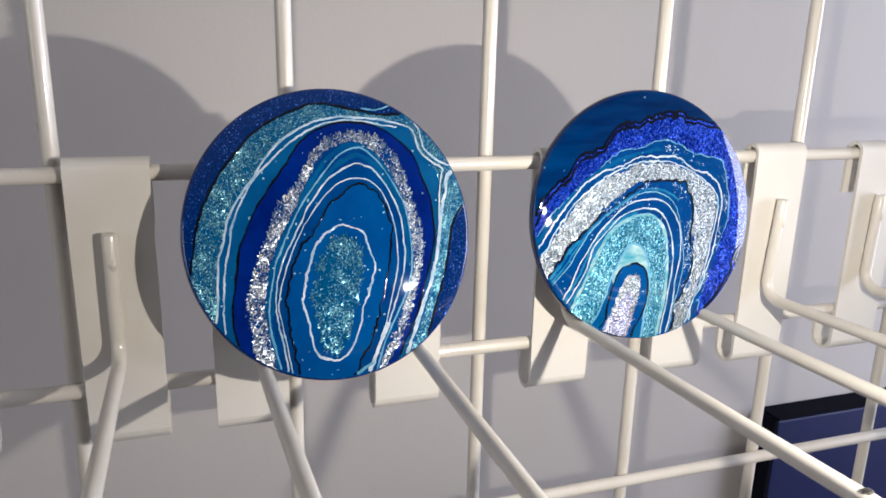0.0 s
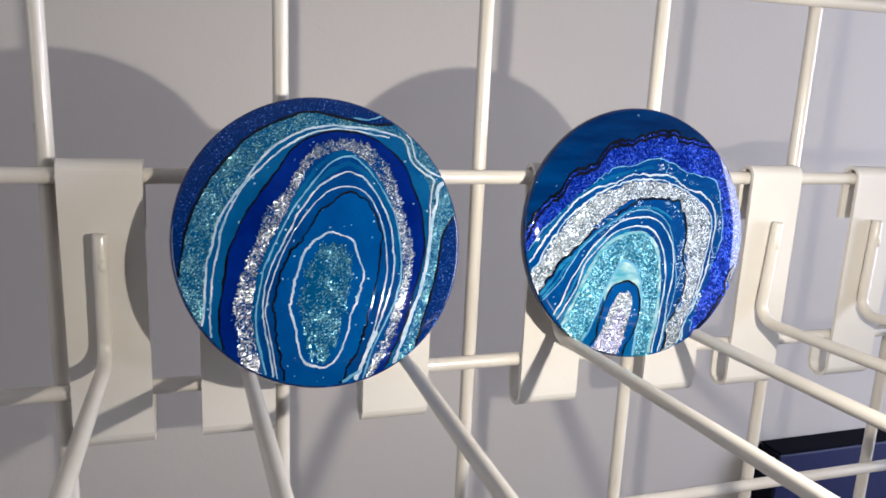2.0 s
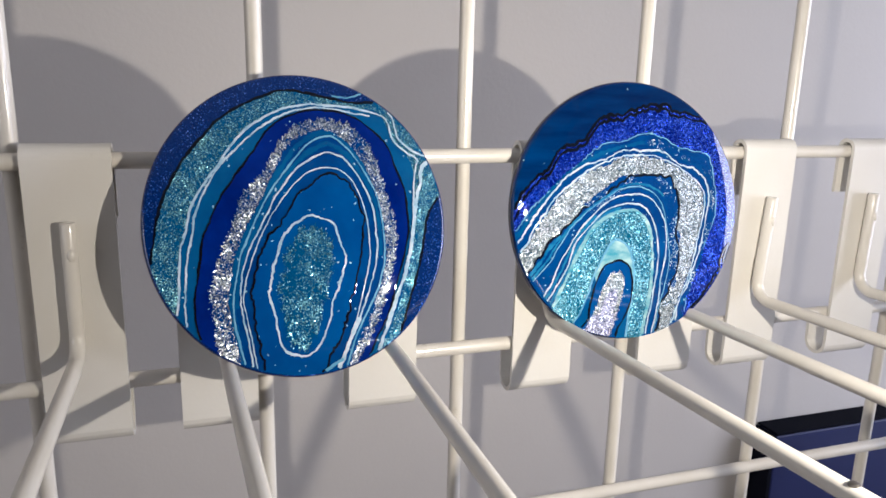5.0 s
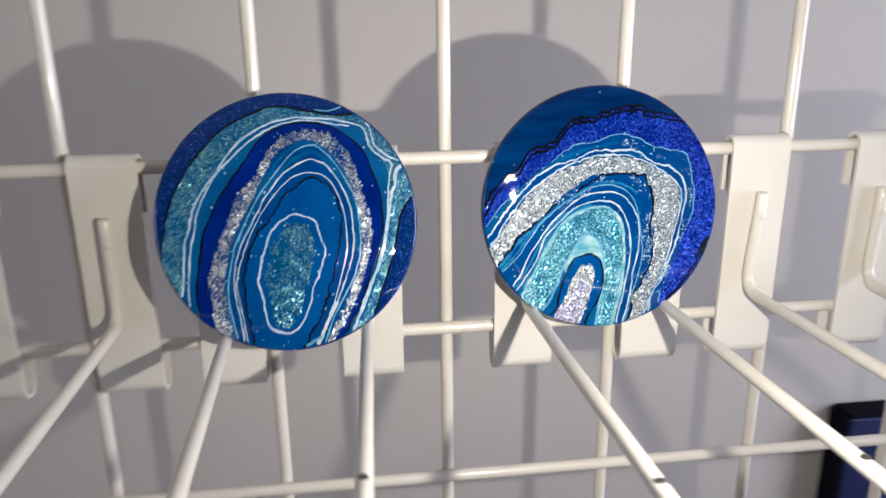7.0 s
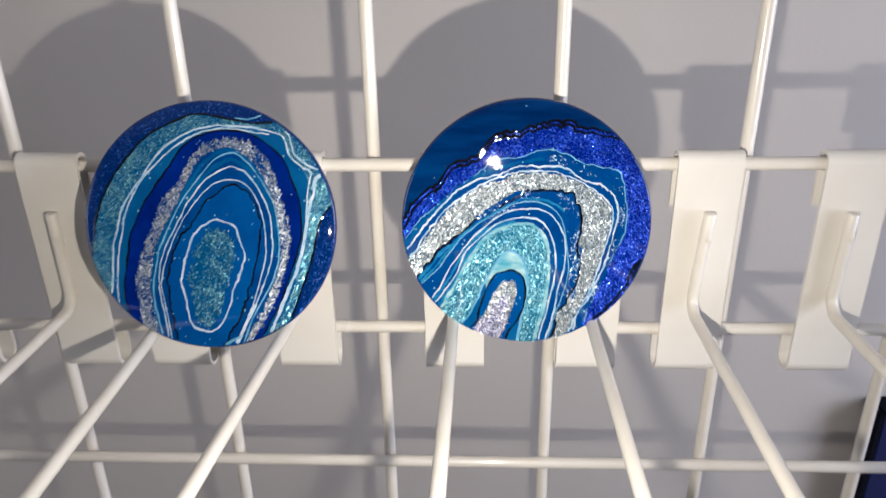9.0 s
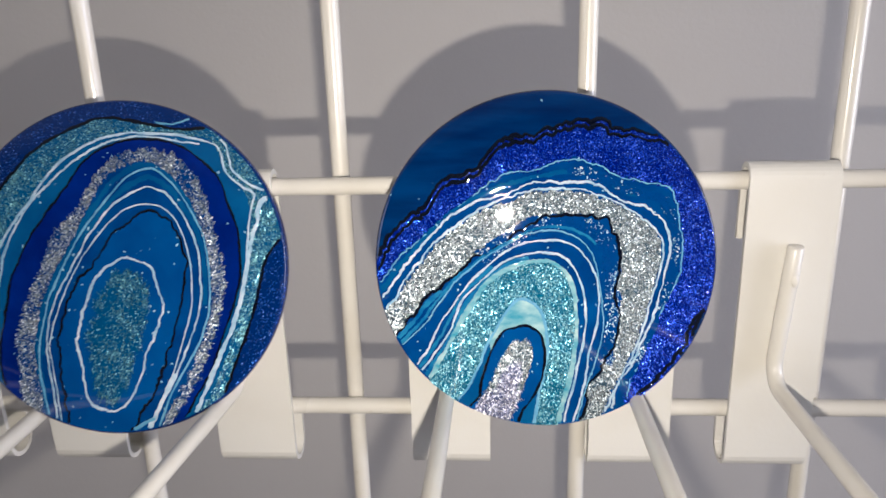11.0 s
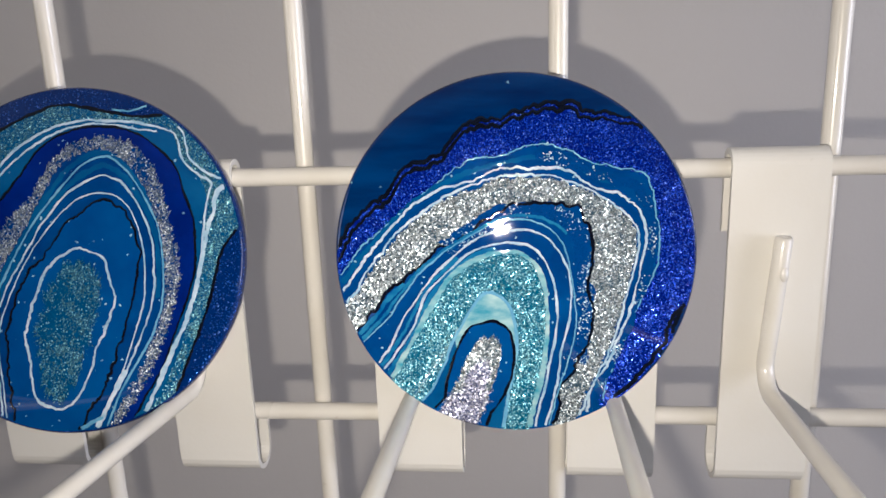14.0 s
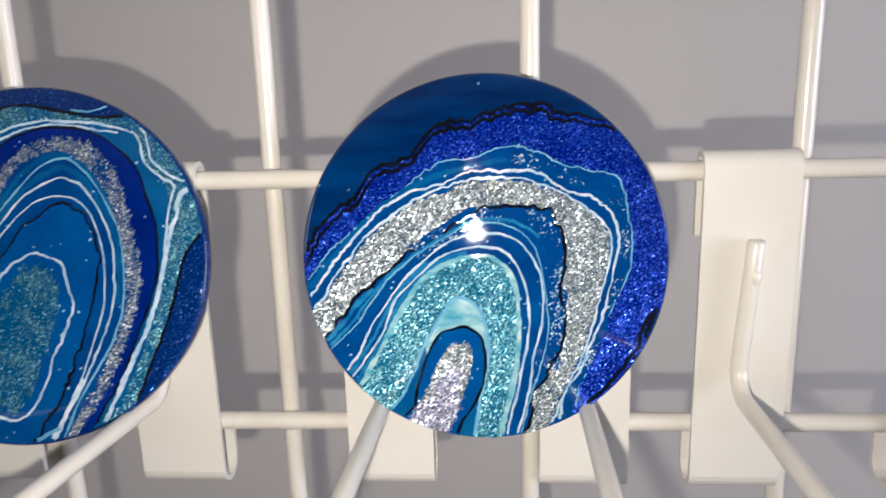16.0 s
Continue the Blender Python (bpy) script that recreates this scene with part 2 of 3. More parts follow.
def paint(name, base, other, scale=55.0, stretch=(1.0, 1.0, 1.0), speck=0.0):
    """Poured resin paint: marbled between two tones, under a clear glossy skin."""
    m, t, p = nodes_of(name)
    co = coords(t)
    squeeze = t.nodes.new("ShaderNodeMapping")
    squeeze.inputs["Scale"].default_value = stretch
    squeeze.inputs["Rotation"].default_value = (0, 0, 0.6)
    link(t, co, squeeze.inputs[0])
    swirl = noisy(t, squeeze.outputs[0], scale, 4.0)
    tone = mixed(t, ramp(t, swirl, 0.32, 0.68), base, other)
    if speck:
        cells = node(t, "ShaderNodeTexVoronoi", Scale=1700.0)
        link(t, co, cells.inputs["Vector"])
        one = t.nodes.new("ShaderNodeSeparateColor")
        link(t, cells.outputs["Color"], one.inputs[0])
        tone = mixed(t, ramp(t, one.outputs[0], 1 - speck, 1 - speck + 0.002), tone, (0.25, 0.45, 0.58))
    link(t, tone, p.inputs["Base Color"])
    p.inputs["Roughness"].default_value = 0.6
    p.inputs["Specular IOR Level"].default_value = 0.0
    clear_skin(t, p, co)
    return m


def glitter(name, base, dull, bright, density, size, tilt, metal=0.70, drifts=0.25):
    """Flakes that each lie at their own small tilt in tinted resin, with extra sparkle painted into the colour, under a
    clear glossy skin.
    """
    m, t, p = nodes_of(name)
    co = coords(t)
    cells = node(t, "ShaderNodeTexVoronoi", Scale=1.0 / size, Randomness=1.0)
    link(t, co, cells.inputs["Vector"])
    one = t.nodes.new("ShaderNodeSeparateColor")
    link(t, cells.outputs["Color"], one.inputs[0])
    drift = noisy(t, co, 130.0, 3.0)
    share = t.nodes.new("ShaderNodeMath")
    share.operation = "ADD"
    link(t, one.outputs[2], share.inputs[0])
    link(t, ramp(t, drift, 0.3, 0.7, -drifts, drifts), share.inputs[1])
    flake = ramp(t, share.outputs[0], 1 - density - 0.02, 1 - density + 0.02)
    tone = mixed(t, one.outputs[0], dull, bright)
    # a few flakes get a near-white tone as painted sparkle
    painted_spark = ramp(t, one.outputs[1], 0.925, 0.93)
    tone = mixed(t, painted_spark, tone, [min(1.0, 0.10 + 1.5 * c) for c in bright])
    # larger glints put into the colour as pale round spots
    large = node(t, "ShaderNodeTexVoronoi", Scale=0.42 / size, Randomness=1.0)
    link(t, co, large.inputs["Vector"])
    pick = t.nodes.new("ShaderNodeSeparateColor")
    link(t, large.outputs["Color"], pick.inputs[0])
    painted_glint = t.nodes.new("ShaderNodeMath")
    painted_glint.operation = "MULTIPLY"
    link(t, ramp(t, large.outputs["Distance"], 0.24, 0.32, 1.0, 0.0), painted_glint.inputs[0])
    link(t, ramp(t, pick.outputs[0], 1 - 0.30 * density, 1.02 - 0.30 * density), painted_glint.inputs[1])
    tone = mixed(t, flake, base, tone)
    tone = mixed(t, painted_glint.outputs[0], tone, [min(0.95, 0.12 + 1.5 * c) for c in bright])
    link(t, tone, p.inputs["Base Color"])
    link(t, ramp(t, flake, 0.0, 1.0, 0.0, metal), p.inputs["Metallic"])
    link(t, ramp(t, one.outputs[1], 0.0, 1.0, 0.12, 0.55), p.inputs["Roughness"])
    link(t, ramp(t, flake, 0.0, 1.0, 0.0, 0.5), p.inputs["Specular IOR Level"])
    lean = t.nodes.new("ShaderNodeVectorMath")
    lean.operation = "MULTIPLY_ADD"
    link(t, cells.outputs["Color"], lean.inputs[0])
    lean.inputs[1].default_value = (2 * tilt,) * 3
    lean.inputs[2].default_value = (-tilt,) * 3
    total = t.nodes.new("ShaderNodeVectorMath")
    total.operation = "ADD"
    link(t, t.nodes.new("ShaderNodeNewGeometry").outputs["Normal"], total.inputs[0])
    link(t, lean.outputs[0], total.inputs[1])
    unit = t.nodes.new("ShaderNodeVectorMath")
    unit.operation = "NORMALIZE"
    link(t, total.outputs[0], unit.inputs[0])
    link(t, unit.outputs[0], p.inputs["Normal"])
    clear_skin(t, p, co)
    return m


DEEP = paint("deep_blue_resin", (0.0, 0.006, 0.046), (0.0, 0.030, 0.125), 46.0, (0.45, 2.6, 1.0), 0.002)
MID = paint("mid_blue_resin", (0.000, 0.026, 0.139), (0.000, 0.059, 0.222), 70.0, (1.0, 1.0, 1.0), 0.006)
BRIGHT = paint("bright_blue_resin", (0.000, 0.044, 0.191), (0.000, 0.071, 0.252), 45.0, (1.0, 1.0, 1.0), 0.008)
TEAL = paint("teal_resin", (0.000, 0.052, 0.174), (0.002, 0.090, 0.239), 60.0, (1.0, 1.0, 1.0), 0.008)
ROYAL = paint("royal_blue_resin", (0.0, 0.008, 0.110), (0.0, 0.019, 0.190), 60.0, (1.0, 1.0, 1.0), 0.003)
CREAM = paint("pale_cyan_resin", (0.02, 0.25, 0.36), (0.38, 0.55, 0.56), 120.0, (1.0, 2.0, 1.0))
PALE_TEAL = paint("pale_teal_resin", (0.0, 0.085, 0.250), (0.02, 0.20, 0.36), 90.0, (1.0, 2.0, 1.0))
WHITE_INK = paint("white_paint_line", (0.17, 0.35, 0.50), (0.56, 0.66, 0.74), 160.0)
PALE_INK = paint("pale_blue_line", (0.06, 0.24, 0.42), (0.18, 0.42, 0.58), 120.0)
BLACK_INK = paint("black_paint_line", (0.002, 0.003, 0.009), (0.004, 0.007, 0.016), 200.0)
SILVER_GLITTER = glitter("silver_glitter", (0.03, 0.07, 0.11), (0.08, 0.11, 0.13), (0.41, 0.46, 0.49), 0.76, 0.00030, 0.38)
SPARSE_SILVER = glitter("sparse_silver_glitter", (0.000, 0.036, 0.168), (0.080, 0.128, 0.176), (0.480, 0.528, 0.576), 0.56, 0.00030, 0.38, 0.70, 0.45)
TEAL_GLITTER = glitter("teal_glitter", (0.0, 0.095, 0.180), (0.02, 0.14, 0.21), (0.18, 0.42, 0.48), 0.50, 0.00030, 0.38)
SPARSE_TEAL = glitter("sparse_teal_glitter", (0.000, 0.074, 0.200), (0.008, 0.128, 0.224), (0.192, 0.464, 0.512), 0.48, 0.00030, 0.38, 0.70, 0.4)
HEART_TEAL = glitter("heart_teal_glitter", (0.000, 0.066, 0.180), (0.008, 0.104, 0.184), (0.144, 0.368, 0.432), 0.34, 0.00030, 0.38, 0.70, 0.35)
ROYAL_GLITTER = glitter("royal_glitter", (0.0, 0.008, 0.150), (0.0, 0.012, 0.24), (0.01, 0.10, 0.80), 0.38, 0.00030, 0.38)
FAINT_GLITTER = glitter("faint_blue_glitter", (0.000, 0.018, 0.112), (0.000, 0.018, 0.176), (0.016, 0.112, 0.480), 0.13, 0.00030, 0.38, 0.70, 0.2)
STRAY_GLITTER = glitter("stray_glitter", (0.0, 0.042, 0.185), (0.10, 0.30, 0.42), (0.62, 0.78, 0.88), 0.075, 0.00034, 0.38, 0.25, 0.30)
VIOLET_GLITTER = glitter("violet_glitter", (0.05, 0.07, 0.16), (0.11, 0.12, 0.22), (0.50, 0.51, 0.62), 0.74, 0.00030, 0.38)

RADIUS, SKIN = 0.0501, 0.00003
STEPS = 960


def rim_reach(px, py, a):
    """How far the edge of the unit disc lies from (px, py) along the angle a."""
    c, s = math.cos(a), math.sin(a)
    b = px * c + py * s
    return -b + math.sqrt(b * b + 1 - px * px - py * py)


def outline(radii, seed, wobble, grain, cusp=0.0):
    """A closed line round a pivot: a smooth curve through the radii, given in even steps, with a hand-poured wobble."""
    n = len(radii)
    out = []
    for k in range(STEPS):
        f = k * n / STEPS
        i, u = int(f), f - int(f)
        a, b, c, d = (radii[(i + j) % n] / 1000 for j in (-1, 0, 1, 2))
        r = 0.5 * (2 * b + (c - a) * u + (2 * a - 5 * b + 4 * c - d) * u * u + (3 * b - a - 3 * c + d) * u ** 3)
        ang = 2 * math.pi * k / STEPS
        p = Vector((r * math.cos(ang), r * math.sin(ang), seed))
        r += wobble * (noise.noise(p * 14) + 0.7 * noise.noise(p * 32) + 0.45 * noise.noise(p * 68))
        if cusp:
            r += cusp * (2.2 * abs(noise.noise(p * 8)) + 0.9 * abs(noise.noise(p * 21)) - 0.7)
        if grain:
            r += grain * (noise.noise(p * 95) + 0.8 * random.uniform(-1, 1))
        out.append(max(r, 0.01))
    return out


def between(outer, inner, share):
    """A line that lies a share of the way from one outline to the next."""
    return [a + (b - a) * share for a, b in zip(outer, inner)]


class Coaster:
    def __init__(self, thing, pivot):
        self.thing, self.pivot, self.level = thing, pivot, 0

    def rim(self, a):
        return rim_reach(self.pivot[0], self.pivot[1], a) - 0.018

    def place(self, bm, r, a, lift=0.0):
        x, y = self.pivot
        return bm.verts.new(((x + r * math.cos(a)) * RADIUS, (y + r * math.sin(a)) * RADIUS, self.level * SKIN + lift))

    def fill(self, name, radii, material, seed, label="", wobble=0.008, grain=0.0, cusp=0.0):
        """All that lies inside the line, as far as the rim, as the next thin pour."""
        self.level += 1
        bm = bmesh.new()
        hub = self.place(bm, 0, 0)
        ring = []
        for k, r in enumerate(outline(radii, seed, wobble, grain, cusp)):
            a = 2 * math.pi * k / STEPS
            ring.append(self.place(bm, min(r, self.rim(a)), a))
        for k in range(STEPS):
            bm.faces.new((hub, ring[k], ring[(k + 1) % STEPS]))
        return part(name, bm, material, self.thing, label)

    def line(self, name, radii, material, seed, width, label="", wobble=0.008, shift=0.0, first=0, last=360, cusp=0.0):
        """A thin raised line of paint along the outline, where it lies on the disc."""
        self.level += 1
        bm = bmesh.new()
        rs = outline(radii, seed, wobble, 0.0, cusp)
        x, y = self.pivot
        pts = [Vector((x + (r + shift) * math.cos(2 * math.pi * k / STEPS), y + (r + shift) * math.sin(2 * math.pi * k / STEPS), 0)) for k, r in enumerate(rs)]
        keep = [p.length <= 0.978 and first <= 360 * k / STEPS <= last for k, p in enumerate(pts)]
        self.stroke(bm, pts + pts[:1], keep + keep[:1], seed, width, True)
        return self.finish(name, bm, material, label)

    def strand(self, name, spine, material, seed, width, label="", wobble=0.006):
        """A short raised line of paint through a few points of the disc, in thousandths of its radius."""
        self.level += 1
        bm = bmesh.new()
        knots = [Vector((x / 1000, y / 1000, 0)) for x, y in spine]
        knots = [2 * knots[0] - knots[1]] + knots + [2 * knots[-1] - knots[-2]]
        pts = []
        for a, b, c, d in zip(knots, knots[1:], knots[2:], knots[3:]):
            for i in range(12):
                u = i / 12
                p = 0.5 * (2 * b + (c - a) * u + (2 * a - 5 * b + 4 * c - d) * u * u + (3 * b - a - 3 * c + d) * u ** 3)
                q = p * 30 + Vector((0, 0, seed))
                pts.append(p + wobble * Vector((noise.noise(q), noise.noise(q + Vector((7, 3, 1))), 0)))
        self.stroke(bm, pts, [p.length <= 0.98 for p in pts], seed, width, False)
        return self.finish(name, bm, material, label)

    def stroke(self, bm, pts, keep, seed, width, closed):
        before = None
        n_pts = len(pts)
        for k, p in enumerate(pts):
            if not keep[k]:
                before = None
                continue
            ahead = pts[1] if closed and k == n_pts - 1 else pts[min(k + 1, n_pts - 1)]
            back = pts[-2] if closed and k == 0 else pts[max(k - 1, 0)]
            w = (ahead - back).normalized()
            n = Vector((-w.y, w.x, 0))
            h = width * (0.5 + 0.32 * noise.noise(p * 9 + Vector((0, 0, seed * 3.1))) + 0.16 * noise.noise(p * 40))
            h = max(h, width * 0.18)
            here = []
            for q, lift in ((p - n * h, 0.0), (p - n * h * 0.5, 0.000025), (p + n * h * 0.5, 0.000025), (p + n * h, 0.0)):
                s = min(1.0, 0.982 / max(q.length, 1e-6))
                here.append(bm.verts.new((q.x * s * RADIUS, q.y * s * RADIUS, self.level * SKIN + lift)))
            if before:
                for j in range(3):
                    bm.faces.new((before[j], here[j], here[j + 1], before[j + 1])).smooth = True
            before = here

    def finish(self, name, bm, material, label):
        bmesh.ops.recalc_face_normals(bm, faces=bm.faces[:])
        for f in bm.faces:
            if f.normal.z < 0:
                f.normal_flip()
        return part(name, bm, material, self.thing, label)


def coaster(place, pivot, rim_material, label):
    thing = tagged(empty("resin_coaster"), label, "coaster", "coasters on the hooks")
    thing.matrix_world = place
    bm = bmesh.new()
    profile = [(0.0, 0.0), (0.975, 0.0), (0.986, -0.00006), (0.993, -0.0003), (0.9975, -0.0008), (1.0, -0.0015), (1.0, -0.0030), (0.996, -0.0038), (0.985, -0.0044), (0.0, -0.0044)]
    sides = 160
    rings = []
    for r, z in profile:
        if r == 0:
            rings.append([bm.verts.new((0, 0, z))])
        else:
            rings.append([bm.verts.new((r * RADIUS * math.cos(2 * math.pi * k / sides), r * RADIUS * math.sin(2 * math.pi * k / sides), z)) for k in range(sides)])
    for a, b in zip(rings, rings[1:]):
        for k in range(sides):
            n = (k + 1) % sides
            corners = [a[k % len(a)], b[k % len(b)], b[n % len(b)], a[n % len(a)]]
            unique = list(dict.fromkeys(corners))
            f = bm.faces.new(unique)
            f.smooth = len(unique) == 4
    bmesh.ops.recalc_face_normals(bm, faces=bm.faces[:])
    part("disc", bm, rim_material, thing, "round cast resin disc with a rounded glossy rim")
    return Coaster(thing, pivot)

# radii of the poured bands round each coaster's pivot, in thousandths of the coaster's radius, in 48 even steps from the right
ONE_A = (732, 767, 815, 874, 974, 1248, 1297, 1343, 1379, 1340, 1260, 1237, 1250, 1273, 1245, 1217, 1185, 1140, 1106, 1076, 1049, 1021, 996, 985, 992, 1012, 965, 921, 882, 847, 816, 789, 767, 750, 737, 728, 723, 722, 725, 732, 743, 759, 779, 748, 719, 704, 701, 710)
ONE_B1 = (653, 681, 726, 776, 834, 909, 1038, 1108, 1132, 1249, 1221, 1192, 1181, 1155, 1118, 1072, 1009, 951, 919, 897, 871, 837, 833, 816, 811, 820, 852, 902, 882, 847, 816, 789, 767, 750, 737, 728, 723, 722, 725, 732, 743, 699, 664, 654, 636, 629, 635, 643)
ONE_B2 = (625, 651, 690, 746, 811, 889, 1007, 1075, 1097, 1205, 1180, 1169, 1156, 1122, 1073, 1019, 974, 937, 899, 865, 836, 797, 781, 772, 771, 783, 798, 821, 871, 847, 816, 789, 767, 750, 737, 728, 723, 722, 725, 732, 743, 692, 651, 627, 609, 602, 602, 610)
ONE_C = (600, 629, 674, 731, 791, 850, 921, 980, 1071, 1119, 1153, 1157, 1139, 1100, 1038, 933, 866, 817, 787, 761, 737, 728, 710, 701, 705, 723, 741, 760, 773, 818, 816, 789, 767, 750, 737, 728, 723, 722, 725, 732, 694, 644, 610, 589, 580, 580, 580, 585)
ONE_D = (549, 569, 602, 642, 687, 727, 774, 839, 929, 1020, 1085, 1105, 1074, 1014, 900, 780, 741, 708, 670, 622, 595, 592, 595, 603, 616, 636, 643, 650, 681, 734, 798, 789, 767, 750, 737, 728, 723, 722, 725, 682, 623, 583, 558, 543, 536, 532, 529, 536)
ONE_E = (490, 508, 537, 570, 596, 636, 683, 748, 808, 889, 967, 1009, 1000, 929, 807, 693, 625, 581, 551, 532, 515, 506, 496, 494, 497, 506, 521, 530, 550, 583, 632, 702, 767, 750, 737, 728, 723, 722, 718, 630, 567, 524, 498, 482, 472, 466, 467, 477)
ONE_F1 = (478, 498, 528, 554, 587, 630, 682, 745, 803, 867, 937, 982, 925, 813, 720, 651, 596, 550, 518, 495, 482, 478, 469, 467, 473, 486, 506, 523, 549, 577, 616, 670, 750, 750, 737, 728, 723, 722, 725, 623, 546, 491, 459, 444, 438, 438, 446, 462)
ONE_F2 = (418, 437, 466, 493, 528, 567, 621, 684, 738, 799, 857, 869, 810, 740, 661, 596, 537, 496, 469, 451, 443, 435, 434, 438, 438, 446, 459, 469, 487, 511, 549, 609, 695, 750, 737, 728, 723, 722, 669, 563, 497, 463, 433, 414, 403, 397, 398, 405)
ONE_F3 = (375, 389, 411, 442, 468, 506, 554, 610, 674, 738, 774, 766, 733, 667, 598, 543, 501, 465, 439, 419, 408, 402, 400, 405, 412, 423, 442, 452, 465, 488, 526, 581, 662, 750, 737, 728, 723, 722, 652, 558, 496, 451, 419, 396, 379, 368, 365, 367)
ONE_G = (311, 324, 343, 370, 410, 455, 518, 581, 629, 705, 726, 723, 647, 580, 510, 455, 417, 395, 382, 376, 376, 372, 366, 366, 373, 378, 388, 399, 415, 439, 476, 528, 595, 698, 737, 728, 723, 612, 516, 453, 410, 378, 351, 330, 317, 308, 304, 305)
ONE_H = (200, 209, 224, 245, 273, 301, 311, 327, 364, 411, 429, 427, 437, 413, 394, 367, 348, 319, 293, 274, 261, 254, 251, 250, 253, 260, 272, 282, 288, 300, 320, 357, 407, 463, 476, 481, 470, 426, 368, 310, 272, 235, 210, 195, 190, 188, 190, 194)
ONE_K = (122, 127, 134, 144, 159, 181, 213, 248, 282, 333, 347, 366, 356, 350, 320, 297, 264, 238, 221, 209, 198, 191, 187, 187, 190, 197, 208, 214, 222, 235, 255, 283, 325, 387, 419, 435, 418, 335, 261, 208, 176, 154, 140, 131, 124, 121, 119, 119)
TWO_A = (825, 953, 1092, 1237, 1465, 1640, 1748, 1804, 1776, 1717, 1697, 1578, 1536, 1369, 1362, 1249, 1228, 1179, 1110, 1033, 883, 745, 627, 531, 456, 400, 359, 328, 306, 289, 277, 268, 262, 259, 258, 259, 263, 270, 279, 292, 310, 335, 368, 412, 472, 551, 652, 748)
TWO_B = (719, 748, 813, 921, 1059, 1292, 1427, 1558, 1484, 1474, 1464, 1363, 1331, 1235, 1157, 1105, 1063, 1046, 1019, 1013, 883, 745, 627, 531, 456, 400, 359, 328, 306, 289, 277, 268, 262, 259, 258, 259, 263, 270, 279, 292, 310, 335, 368, 412, 472, 551, 652, 716)
TWO_C1 = (646, 681, 778, 872, 1008, 1161, 1347, 1399, 1353, 1369, 1327, 1291, 1211, 1184, 1145, 1080, 1024, 992, 954, 945, 883, 745, 627, 531, 456, 400, 359, 328, 306, 289, 277, 268, 262, 259, 258, 259, 263, 270, 279, 292, 310, 335, 368, 412, 472, 551, 636, 640)
TWO_C2 = (634, 681, 748, 845, 950, 1104, 1298, 1332, 1327, 1322, 1287, 1247, 1191, 1139, 1072, 1033, 974, 937, 897, 896, 883, 745, 627, 531, 456, 400, 359, 328, 306, 289, 277, 268, 262, 259, 258, 259, 263, 270, 279, 292, 310, 335, 368, 412, 472, 551, 594, 609)
TWO_D = (595, 643, 712, 807, 920, 1070, 1247, 1315, 1298, 1297, 1254, 1211, 1116, 1094, 1036, 967, 906, 874, 860, 871, 883, 745, 627, 531, 456, 400, 359, 328, 306, 289, 277, 268, 262, 259, 258, 259, 263, 270, 279, 292, 310, 335, 368, 412, 472, 551, 565, 573)
TWO_E = (492, 501, 577, 663, 763, 853, 920, 1093, 1203, 1184, 1127, 1036, 943, 870, 837, 799, 772, 771, 755, 751, 752, 745, 627, 531, 456, 400, 359, 328, 306, 289, 277, 268, 262, 259, 258, 259, 263, 270, 279, 292, 310, 335, 368, 412, 472, 482, 478, 485)
TWO_F = (466, 487, 524, 582, 648, 732, 806, 902, 1009, 1049, 1039, 991, 914, 857, 803, 761, 713, 677, 656, 660, 681, 710, 627, 531, 456, 400, 359, 328, 306, 289, 277, 268, 262, 259, 258, 259, 263, 270, 279, 292, 310, 335, 368, 412, 462, 452, 451, 455)
TWO_G1 = (450, 470, 496, 529, 577, 672, 782, 887, 961, 1000, 979, 939, 879, 796, 741, 681, 632, 604, 574, 556, 549, 560, 581, 531, 456, 400, 359, 328, 306, 289, 277, 268, 262, 259, 258, 259, 263, 270, 279, 292, 310, 335, 368, 412, 442, 433, 435, 439)
TWO_G2 = (389, 407, 431, 461, 514, 587, 674, 766, 851, 910, 905, 869, 823, 751, 692, 647, 580, 527, 505, 499, 501, 512, 532, 531, 456, 400, 359, 328, 306, 289, 277, 268, 262, 259, 258, 259, 263, 270, 279, 292, 310, 335, 368, 412, 394, 382, 377, 379)
TWO_H = (354, 371, 396, 427, 468, 524, 597, 687, 788, 853, 854, 817, 768, 711, 641, 573, 528, 491, 467, 456, 453, 456, 464, 483, 456, 400, 359, 328, 306, 289, 277, 268, 262, 259, 258, 259, 263, 270, 279, 292, 310, 335, 368, 379, 362, 350, 345, 346)
TWO_I = (197, 203, 214, 233, 262, 301, 350, 413, 485, 558, 599, 599, 508, 419, 358, 314, 276, 250, 237, 229, 225, 225, 229, 245, 269, 302, 341, 328, 306, 289, 277, 268, 262, 259, 258, 259, 263, 270, 279, 292, 308, 268, 240, 221, 208, 199, 195, 194)
TWO_J = (169, 181, 198, 223, 255, 288, 334, 381, 430, 452, 453, 428, 409, 355, 299, 259, 227, 204, 188, 176, 166, 159, 155, 155, 157, 180, 216, 254, 299, 289, 277, 268, 262, 259, 258, 259, 263, 248, 212, 186, 164, 148, 138, 131, 133, 137, 144, 154)
TWO_K = (85, 90, 98, 110, 127, 151, 192, 252, 331, 373, 364, 336, 279, 230, 191, 164, 145, 132, 125, 122, 121, 122, 126, 131, 140, 151, 167, 190, 226, 288, 277, 268, 262, 259, 258, 259, 263, 150, 125, 108, 97, 89, 84, 80, 79, 78, 79, 81)

